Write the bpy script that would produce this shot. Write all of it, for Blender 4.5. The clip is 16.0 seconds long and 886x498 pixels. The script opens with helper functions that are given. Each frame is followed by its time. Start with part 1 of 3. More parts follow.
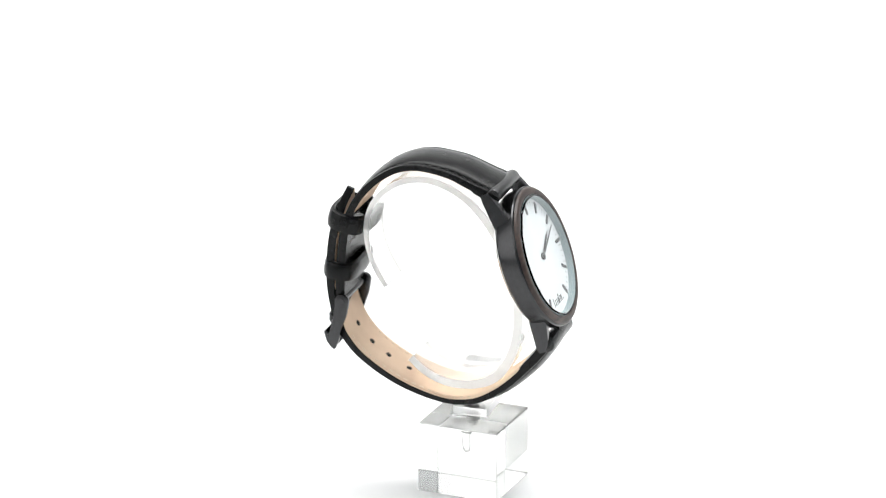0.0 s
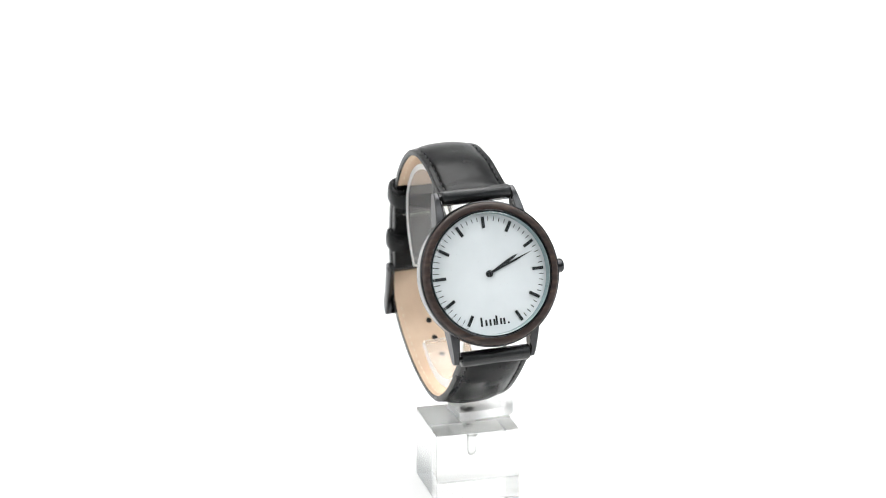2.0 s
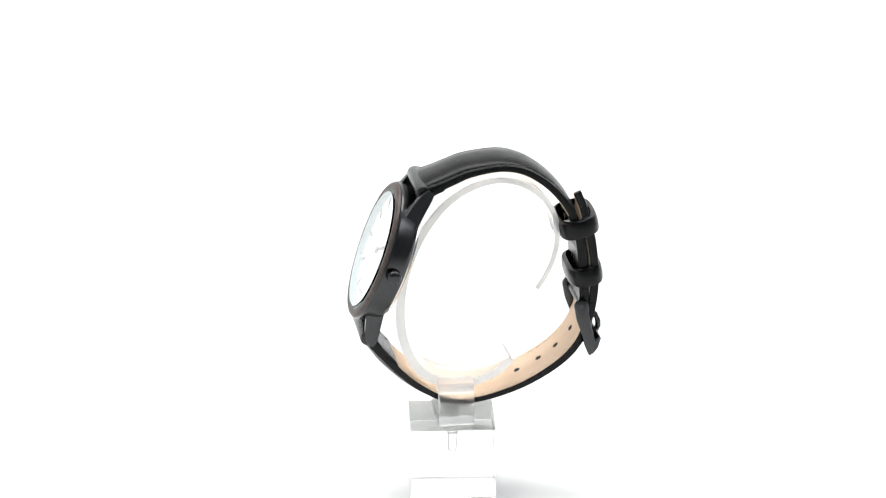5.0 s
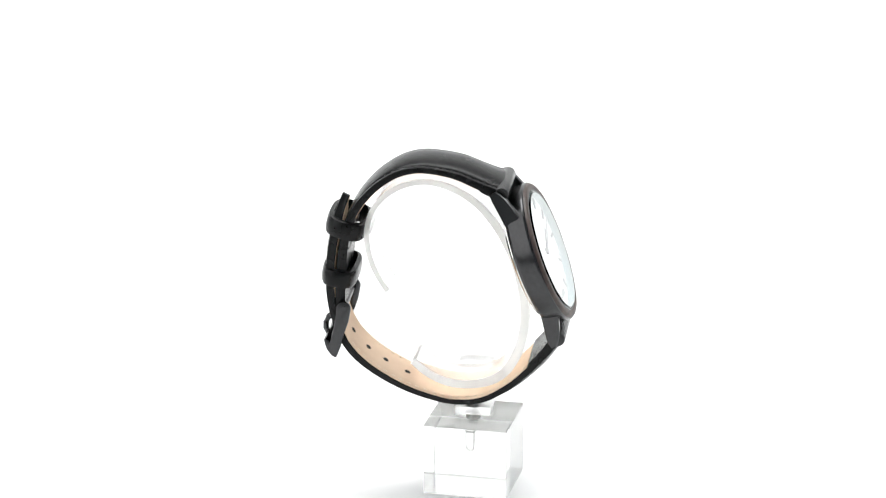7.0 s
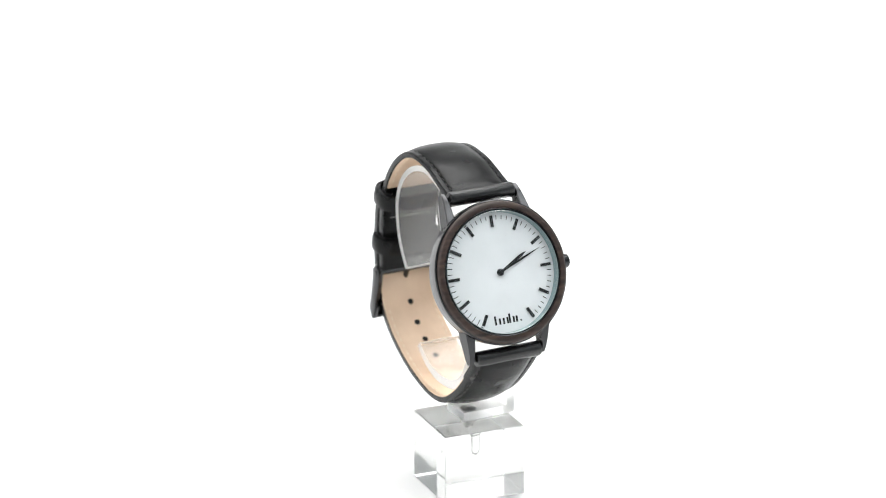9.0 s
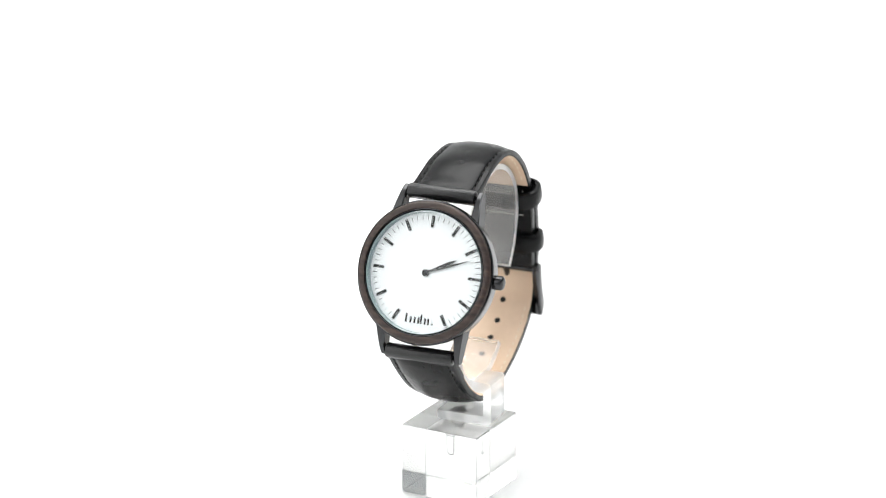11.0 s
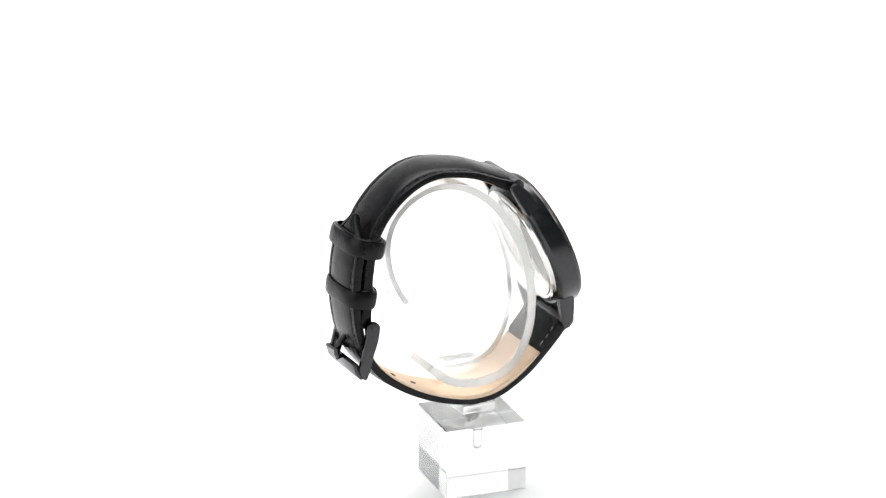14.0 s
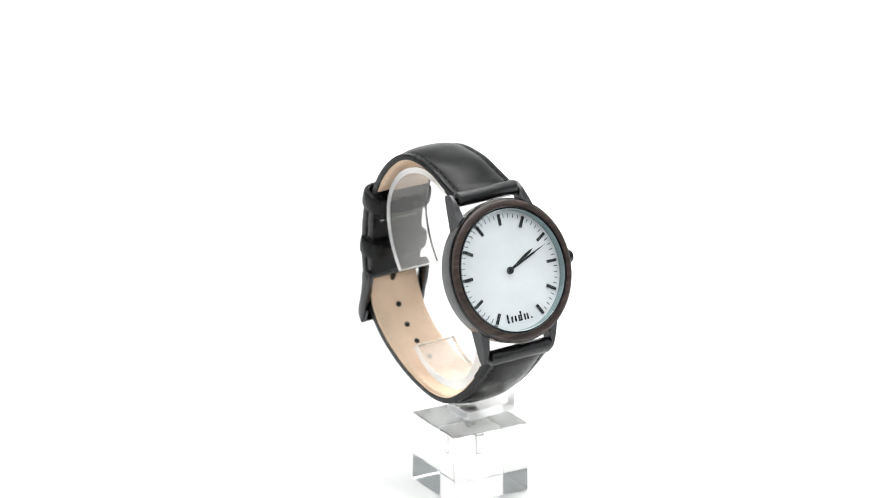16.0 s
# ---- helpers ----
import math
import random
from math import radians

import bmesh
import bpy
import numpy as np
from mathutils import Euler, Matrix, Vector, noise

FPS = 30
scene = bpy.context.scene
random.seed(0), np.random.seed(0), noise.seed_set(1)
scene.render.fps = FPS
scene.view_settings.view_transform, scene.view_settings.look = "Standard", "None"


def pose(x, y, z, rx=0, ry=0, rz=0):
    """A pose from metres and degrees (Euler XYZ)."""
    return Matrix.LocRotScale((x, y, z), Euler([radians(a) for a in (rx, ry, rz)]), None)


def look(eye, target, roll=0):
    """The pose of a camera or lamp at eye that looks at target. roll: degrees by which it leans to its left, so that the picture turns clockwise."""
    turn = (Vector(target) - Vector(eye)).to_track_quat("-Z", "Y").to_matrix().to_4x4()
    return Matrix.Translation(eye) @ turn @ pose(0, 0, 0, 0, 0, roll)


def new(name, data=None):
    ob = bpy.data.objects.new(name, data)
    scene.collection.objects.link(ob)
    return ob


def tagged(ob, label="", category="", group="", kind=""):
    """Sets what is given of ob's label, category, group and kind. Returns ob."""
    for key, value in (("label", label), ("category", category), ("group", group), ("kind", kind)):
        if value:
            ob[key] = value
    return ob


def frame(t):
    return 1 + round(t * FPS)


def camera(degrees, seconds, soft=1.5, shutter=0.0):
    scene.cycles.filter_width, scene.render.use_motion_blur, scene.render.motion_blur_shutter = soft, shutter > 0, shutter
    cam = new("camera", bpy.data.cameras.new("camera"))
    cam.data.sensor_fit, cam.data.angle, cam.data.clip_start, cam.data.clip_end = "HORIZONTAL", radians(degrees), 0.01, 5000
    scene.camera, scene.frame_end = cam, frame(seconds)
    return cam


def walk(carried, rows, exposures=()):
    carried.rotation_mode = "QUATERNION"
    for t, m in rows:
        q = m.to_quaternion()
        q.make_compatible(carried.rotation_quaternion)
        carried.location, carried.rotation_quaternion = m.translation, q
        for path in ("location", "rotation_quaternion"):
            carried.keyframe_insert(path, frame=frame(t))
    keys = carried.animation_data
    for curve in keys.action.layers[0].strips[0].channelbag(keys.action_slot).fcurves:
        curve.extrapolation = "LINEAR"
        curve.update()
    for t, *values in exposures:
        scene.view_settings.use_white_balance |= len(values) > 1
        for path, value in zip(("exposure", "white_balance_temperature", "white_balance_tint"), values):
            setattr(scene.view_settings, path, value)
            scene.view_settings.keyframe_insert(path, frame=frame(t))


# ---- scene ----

# Product film: a wristwatch on a clear acrylic display stand turns before a fixed camera on a white sweep.
MM = 0.001

# ---- camera: fixed, long lens, looking down by about 19 degrees ----
cam = camera(13.55, 16.0, soft=0.9)
cam.data.dof.use_dof, cam.data.dof.focus_distance, cam.data.dof.aperture_fstop = True, 1.035, 11.5
EYE = pose(-0.00543, -0.99725, 0.41257, 71.089, 0, 0) @ pose(0, 0, 0, 0, 0, -0.194)
walk(cam, [(0.0, EYE), (16.0, EYE)], exposures=[(0.0, 0.0), (16.0, 0.0)])

# ---- world and studio lights ----
world = bpy.data.worlds.new("studio_world")
scene.world = world
world.use_nodes = True
world.node_tree.nodes["Background"].inputs["Color"].default_value = (0.84, 0.95, 1.0, 1)
world.node_tree.nodes["Background"].inputs["Strength"].default_value = 0.2


def softbox(name, eye, target, size_x, size_y, power, colour):
    lamp = bpy.data.lights.new(name, "AREA")
    lamp.shape, lamp.size, lamp.size_y, lamp.energy, lamp.color = "RECTANGLE", size_x, size_y, power, colour
    ob = new(name, lamp)
    ob.matrix_world = look(eye, target)
    return ob


softbox("softbox_overhead", (0.0, 0.32, 1.1), (0.0, 0.12, 0.0), 1.6, 0.5, 17.5, (1.0, 0.995, 0.985))
softbox("softbox_backdrop", (0.0, 0.72, 1.4), (0, 0.45, 0), 1.4, 0.4, 5.0, (1.0, 0.995, 0.99))
softbox("softbox_key", (-0.85, -0.45, 0.65), (0, 0, 0.06), 1.15, 1.1, 7.8, (1.0, 0.985, 0.965))
softbox("softbox_fill", (0.8, -0.35, 1.05), (0, 0, 0.06), 0.5, 0.5, 4.2, (0.97, 0.99, 1.0))


# ---- materials ----
def material(name):
    m = bpy.data.materials.new(name)
    m.use_nodes = True
    nt = m.node_tree
    return m, nt, nt.nodes["Principled BSDF"]


def node(nt, kind, **values):
    n = nt.nodes.new(kind)
    for key, value in values.items():
        n.inputs[key.replace("_", " ")].default_value = value
    return n


def grain(nt, scale, detail=4.0, stretch=(1, 1, 1)):
    """A noise texture in object space (metres)."""
    tc = nt.nodes.new("ShaderNodeTexCoord")
    mp = nt.nodes.new("ShaderNodeMapping")
    mp.inputs["Scale"].default_value = stretch
    n = node(nt, "ShaderNodeTexNoise", Scale=scale, Detail=detail)
    nt.links.new(tc.outputs["Object"], mp.inputs["Vector"])
    nt.links.new(mp.outputs["Vector"], n.inputs["Vector"])
    return n


def ramp(nt, source, stops):
    r = nt.nodes.new("ShaderNodeValToRGB")
    r.color_ramp.elements[0].position, r.color_ramp.elements[0].color = stops[0][0], (*stops[0][1], 1)
    r.color_ramp.elements[1].position, r.color_ramp.elements[1].color = stops[-1][0], (*stops[-1][1], 1)
    for p, c in stops[1:-1]:
        r.color_ramp.elements.new(p).color = (*c, 1)
    nt.links.new(source, r.inputs["Fac"])
    return r.outputs["Color"]


def bump(nt, bsdf, source, strength, distance):
    b = node(nt, "ShaderNodeBump", Strength=strength, Distance=distance)
    nt.links.new(source, b.inputs["Height"])
    nt.links.new(b.outputs["Normal"], bsdf.inputs["Normal"])


def rough(nt, bsdf, source, low, high):
    r = nt.nodes.new("ShaderNodeMapRange")
    r.inputs["To Min"].default_value, r.inputs["To Max"].default_value = low, high
    nt.links.new(source, r.inputs["Value"])
    nt.links.new(r.outputs["Result"], bsdf.inputs["Roughness"])


def leather_material(name, low, high, gloss, pebble=2600, relief=0.4, shine=0.26):
    m, nt, b = material(name)
    big, fine = grain(nt, 140, 3), grain(nt, pebble, 3)
    nt.links.new(ramp(nt, big.outputs["Fac"], [(0.3, low), (0.75, high)]), b.inputs["Base Color"])
    rough(nt, b, big.outputs["Fac"], gloss - 0.04, gloss + 0.05)
    bump(nt, b, fine.outputs["Fac"], relief, 0.0002)
    b.inputs["Specular IOR Level"].default_value = shine
    return m


LEATHER = leather_material("black_leather", (0.003, 0.0033, 0.0036), (0.005, 0.0053, 0.0056), 0.26, 3300, 0.25, 0.16)
CREASED = leather_material("creased_black_leather", (0.003, 0.0033, 0.0036), (0.009, 0.0095, 0.01), 0.2, 2300, 0.9, 0.55)
THREAD = leather_material("black_thread", (0.008, 0.008, 0.009), (0.02, 0.02, 0.02), 0.3)


def lining_material():
    m, nt, b = material("tan_lining")
    big, fine = grain(nt, 90, 5), grain(nt, 1500, 4)
    nt.links.new(ramp(nt, big.outputs["Fac"], [(0.25, (0.59, 0.43, 0.30)), (0.55, (0.69, 0.52, 0.375)), (0.8, (0.76, 0.595, 0.445))]), b.inputs["Base Color"])
    b.inputs["Roughness"].default_value = 0.75
    bump(nt, b, fine.outputs["Fac"], 0.4, 0.00015)
    return m


LINING = lining_material()


def plain(name, colour, roughness, metallic=0.0, noise_scale=300, spread=0.04, strength=0.0):
    m, nt, b = material(name)
    n = grain(nt, noise_scale, 4)
    dark = tuple(c * 0.88 for c in colour)
    nt.links.new(ramp(nt, n.outputs["Fac"], [(0.3, dark), (0.7, colour)]), b.inputs["Base Color"])
    rough(nt, b, n.outputs["Fac"], roughness - spread, roughness + spread)
    b.inputs["Metallic"].default_value = metallic
    if strength:
        bump(nt, b, n.outputs["Fac"], strength, 0.0001)
    return m


PALE_THREAD = plain("pale_thread", (0.82, 0.72, 0.58), 0.7)
WHITE_THREAD = plain("white_thread", (0.34, 0.33, 0.31), 0.7)
# near-black: the shade inside the strap's holes, put into the colour
HOLE_SHADE = plain("hole_shade_disc", (0.006, 0.005, 0.004), 0.8)
BLACK_METAL = plain("black_coated_steel", (0.058, 0.058, 0.06), 0.24, 1.0, 900, 0.05, 0.04)
STEEL = plain("polished_steel", (0.70, 0.69, 0.67), 0.1, 1.0, 120, 0.03)
INK = plain("black_print", (0.006, 0.006, 0.007), 0.45)
DIAL = plain("white_dial", (0.78, 0.79, 0.797), 0.35, 0.0, 60, 0.03)
GLUE = plain("dried_glue", (0.68, 0.67, 0.66), 0.5)
REHAUT = plain("pale_teal_ring", (0.22, 0.30, 0.31), 0.3)


def wood_material():
    m, nt, b = material("dark_walnut")
    lines, big = grain(nt, 900, 6, (1, 0.06, 1)), grain(nt, 120, 3)
    nt.links.new(ramp(nt, lines.outputs["Fac"], [(0.3, (0.016, 0.0095, 0.0075)), (0.55, (0.040, 0.023, 0.0175)), (0.8, (0.075, 0.045, 0.033))]), b.inputs["Base Color"])
    rough(nt, b, big.outputs["Fac"], 0.38, 0.55)
    bump(nt, b, lines.outputs["Fac"], 0.3, 0.0001)
    return m


WOOD = wood_material()


def clear_material(name, colour, roughness, ior, clear=1.0):
    m, nt, b = material(name)
    b.inputs["Base Color"].default_value = (*colour, 1)
    b.inputs["Transmission Weight"].default_value = clear
    b.inputs["IOR"].default_value = ior
    n = grain(nt, 200, 3)
    rough(nt, b, n.outputs["Fac"], roughness * 0.6, roughness * 1.4)
    return m


CRYSTAL = clear_material("mineral_crystal", (0.97, 0.995, 1.0), 0.0, 1.3)
FROSTED = clear_material("milky_acrylic", (0.985, 0.985, 0.98), 0.34, 1.42)
CUFF = clear_material("used_acrylic", (0.945, 0.94, 0.93), 0.05, 1.18, 0.87)
DRILLED = clear_material("drilled_acrylic", (0.96, 0.962, 0.955), 0.22, 1.49)
BLOCK = clear_material("hazed_acrylic", (0.95, 0.952, 0.94), 0.03, 1.49, 0.93)


def sawn_material():
    """Sawn acrylic: scatters light like frosted glass."""
    m, nt, b = material("sawn_acrylic")
    n = grain(nt, 700, 4)
    nt.links.new(ramp(nt, n.outputs["Fac"], [(0.3, (0.90, 0.897, 0.89)), (0.7, (0.965, 0.96, 0.952))]), b.inputs["Base Color"])
    b.inputs["Transmission Weight"].default_value = 0.8
    b.inputs["IOR"].default_value = 1.07
    rough(nt, b, n.outputs["Fac"], 0.4, 0.6)
    return m


SAWN = sawn_material()


def sweep_material():
    m, nt, b = material("white_sweep")
    big = grain(nt, 6, 4)
    nt.links.new(ramp(nt, big.outputs["Fac"], [(0.3, (0.86, 0.865, 0.865)), (0.7, (0.885, 0.885, 0.88))]), b.inputs["Base Color"])
    b.inputs["Roughness"].default_value = 0.6
    return m


SWEEP = sweep_material()


# ---- mesh helpers (millimetres in, metres out) ----
def part(name, bm, mat, parent=None, label="", smooth=True, angle=38):
    bmesh.ops.recalc_face_normals(bm, faces=bm.faces)
    return link(name, bm, mat, parent, label, smooth, angle)


def link(name, bm, mat, parent=None, label="", smooth=True, angle=38):
    bmesh.ops.scale(bm, vec=(MM, MM, MM), verts=bm.verts)
    if smooth:
        for f in bm.faces:
            f.smooth = True
        for e in bm.edges:
            if len(e.link_faces) == 2 and e.calc_face_angle(0) > radians(angle):
                e.smooth = False
    me = bpy.data.meshes.new(name)
    bm.to_mesh(me)
    bm.free()
    me.materials.append(mat)
    ob = new(name, me)
    ob.parent = parent
    if label:
        tagged(ob, label)
    return ob


def rings_mesh(rings, closed_ring=True, cap=True, closed_path=False):
    """A skin over rings of points, one after the other."""
    bm = bmesh.new()
    vs = [[bm.verts.new(p) for p in ring] for ring in rings]
    n = len(vs[0])
    for i in range(len(vs) if closed_path else len(vs) - 1):
        a, b = vs[i], vs[(i + 1) % len(vs)]
        for j in range(n if closed_ring else n - 1):
            k = (j + 1) % n
            bm.faces.new((a[j], a[k], b[k], b[j]))
    if cap and not closed_path:
        bm.faces.new(vs[0])
        bm.faces.new(vs[-1])
    return bm


def lathe(profile, segments=96, closed=True):
    """Turn (radius, height) pairs about the local z axis."""
    rings = []
    for i in range(segments):
        a = 2 * math.pi * i / segments
        rings.append([(r * math.cos(a), r * math.sin(a), h) for r, h in profile])
    bm = rings_mesh(rings, closed_ring=closed, cap=False, closed_path=True)
    bmesh.ops.remove_doubles(bm, verts=bm.verts, dist=1e-4)
    return bm


def box(x0, x1, y0, y1, z0, z1, bevel=0.0, segments=2):
    bm = bmesh.new()
    bmesh.ops.create_cube(bm, size=1)
    bmesh.ops.scale(bm, vec=(x1 - x0, y1 - y0, z1 - z0), verts=bm.verts)
    bmesh.ops.translate(bm, vec=((x0 + x1) / 2, (y0 + y1) / 2, (z0 + z1) / 2), verts=bm.verts)
    if bevel:
        bmesh.ops.bevel(bm, geom=bm.edges[:], offset=bevel, segments=segments, profile=0.5, affect="EDGES")
    return bm


def prism(outline, y0, y1, bevel=0.0):
    """An outline of (x, z) pairs, given a thickness along y."""
    bm = bmesh.new()
    a = [bm.verts.new((x, y0, z)) for x, z in outline]
    b = [bm.verts.new((x, y1, z)) for x, z in outline]
    n = len(a)
    fa, fb = bm.faces.new(a), bm.faces.new(b[::-1])
    for i in range(n):
        bm.faces.new((a[i], b[i], b[(i + 1) % n], a[(i + 1) % n]))
    bmesh.ops.recalc_face_normals(bm, faces=bm.faces)
    if bevel:
        rim = [e for e in bm.edges if fa in e.link_faces or fb in e.link_faces]
        bmesh.ops.bevel(bm, geom=rim, offset=bevel, segments=2, profile=0.5, affect="EDGES")
    return bm


def rod(path, radius, sides=12):
    """A round rod along points."""
    pts = [Vector(p) for p in path]
    rings = []
    for i, p in enumerate(pts):
        d = (pts[min(i + 1, len(pts) - 1)] - pts[max(i - 1, 0)]).normalized()
        s = d.cross(Vector((0, 0, 1)) if abs(d.z) < 0.9 else Vector((0, 1, 0))).normalized()
        q = d.cross(s)
        rings.append([tuple(p + radius * (math.cos(a) * s + math.sin(a) * q)) for a in [2 * math.pi * k / sides for k in range(sides)]])
    return rings_mesh(rings)


def spline(points, count):
    """A smooth curve through (x, z) pairs at even steps."""
    p = [np.array(q, float) for q in points]
    p = [2 * p[0] - p[1]] + p + [2 * p[-1] - p[-2]]
    fine = []
    for i in range(1, len(p) - 2):
        for k in range(24):
            t = k / 24
            fine.append(0.5 * (2 * p[i] + (p[i + 1] - p[i - 1]) * t + (2 * p[i - 1] - 5 * p[i] + 4 * p[i + 1] - p[i + 2]) * t ** 2
                               + (3 * p[i] - p[i - 1] - 3 * p[i + 1] + p[i + 2]) * t ** 3))
    fine.append(p[-2])
    fine = np.array(fine)
    for _ in range(30):
        fine[1:-1] = 0.25 * fine[:-2] + 0.5 * fine[1:-1] + 0.25 * fine[2:]
    s = np.concatenate([[0], np.cumsum(np.linalg.norm(np.diff(fine, axis=0), axis=1))])
    u = np.linspace(0, s[-1], count)
    return np.stack([np.interp(u, s, fine[:, 0]), np.interp(u, s, fine[:, 1])], 1), u


def normals(curve, side):
    d = np.gradient(curve, axis=0)
    d /= np.linalg.norm(d, axis=1)[:, None]
    return side * np.stack([-d[:, 1], d[:, 0]], 1)


# ---- the sweep: one white sheet, floor and wall in one curve ----
def build_sweep():
    profile = [(-0.55, 0.0), (-0.3, 0.0), (0.0, 0.0), (0.75, 0.0)]
    profile += [(0.75 + 0.35 * math.sin(a), 0.35 - 0.35 * math.cos(a)) for a in [radians(7.5 * k) for k in range(1, 13)]]
    profile += [(1.10, 0.8), (1.10, 1.7)]
    bm = bmesh.new()
    rows = [[bm.verts.new((x, y, z)) for y, z in profile] for x in (-2.0, -0.7, 0.0, 0.7, 2.0)]
    for a, b in zip(rows, rows[1:]):
        for i in range(len(profile) - 1):
            bm.faces.new((a[i], b[i], b[i + 1], a[i + 1]))
    geom = bmesh.ops.extrude_face_region(bm, geom=bm.faces[:])["geom"]
    for v in [g for g in geom if isinstance(g, bmesh.types.BMVert)]:
        v.co.z -= 0.004
        v.co.y += 0.004
    bmesh.ops.scale(bm, vec=(1000, 1000, 1000), verts=bm.verts)
    ob = part("backdrop", bm, SWEEP)
    return tagged(ob, "seamless white studio sweep under and behind the stand", "backdrop", kind="structure")


build_sweep()

# ---- the studio room that closes the place round the sweep ----
ROOM = plain("pale_wall_paint", (0.74, 0.79, 0.82), 0.8, 0.0, 3, 0.05, 0.05)
STUDIO_FLOOR = plain("grey_studio_floor", (0.48, 0.49, 0.5), 0.6, 0.0, 8, 0.08, 0.1)


def build_room():
    x, y0, y1, z0, z1, d = 2200, -2600, 1700, -5, 2400, 100
    for name, b, mat, label in (("floor", (-x, x, y0, y1, z0 - d, z0), STUDIO_FLOOR, "plain grey studio floor under the white sweep"),
                                ("ceiling", (-x, x, y0, y1, z1, z1 + d), ROOM, "plain pale studio ceiling"),
                                ("wall_north", (-x, x, y1, y1 + d, z0, z1), ROOM, "plain pale studio wall behind the sweep"),
                                ("wall_south", (-x, x, y0 - d, y0, z0, z1), ROOM, "plain pale studio wall behind the camera"),
                                ("wall_west", (-x - d, -x, y0, y1, z0, z1), ROOM, "plain pale studio side wall"),
                                ("wall_east", (x, x + d, y0, y1, z0, z1), ROOM, "plain pale studio side wall")):
        tagged(part(name, box(*b), mat, smooth=False), label, name.split("_")[0], kind="structure")


build_room()

# ---- the turning things: their own origin lies on the turning axis ----
BASE_Z = 26.0          # height of the watch's origin over the floor
DIAL_C = (23.6, -0.91, 71.29)
TILT, YAW = 21.04, -0.5
SKEW = 0.011           # sideways run of the strap for each unit towards the buckle


def case_space():
    """From the case's own space (x right, y up along the dial, z out of the dial) to the watch's."""
    b = radians(TILT)
    right, up, out = Vector((0, 1, 0)), Vector((-math.sin(b), 0, math.cos(b))), Vector((math.cos(b), 0, math.sin(b)))
    m = Matrix((right, up, out)).transposed().to_4x4()
    turn = Matrix.Rotation(radians(YAW), 4, "Z")
    return Matrix.Translation((DIAL_C[0], DIAL_C[1], DIAL_C[2] - BASE_Z)) @ turn @ m


CASE = case_space()


def placed(bm, m=CASE):
    bmesh.ops.transform(bm, matrix=m, verts=bm.verts)
    return bm


def at_base(bm):
    """Down to the watch's own space; the strap lies slightly askew towards the buckle."""
    for v in bm.verts:
        v.co.y += SKEW * (23.0 - v.co.x)
    bmesh.ops.translate(bm, vec=(0, 0, -BASE_Z), verts=bm.verts)
    return bm


def build_lug(sx, sy):
    """A tapered lug that bends back towards the strap."""
    rings = []
    for t in [i / 10 for i in range(11)]:
        y = 13.5 + (24.0 - 13.5) * t
        top = -0.3 - 3.3 * t ** 1.6
        low = -4.95 - 1.7 * t
        if t > 0.85:
            top -= (t - 0.85) * 4
            low += (t - 0.85) * 3
        inner, outer = 10.45, 13.6 - 1.75 * t
        c = 0.3
        ring = [(inner, low + c), (inner + c, low), (outer - c, low), (outer, low + c), (outer, top - c), (outer - c, top), (inner + c, top), (inner, top - c)]
        rings.append([(sx * x, sy * y, z) for x, z in ring])
    return placed(rings_mesh(rings))


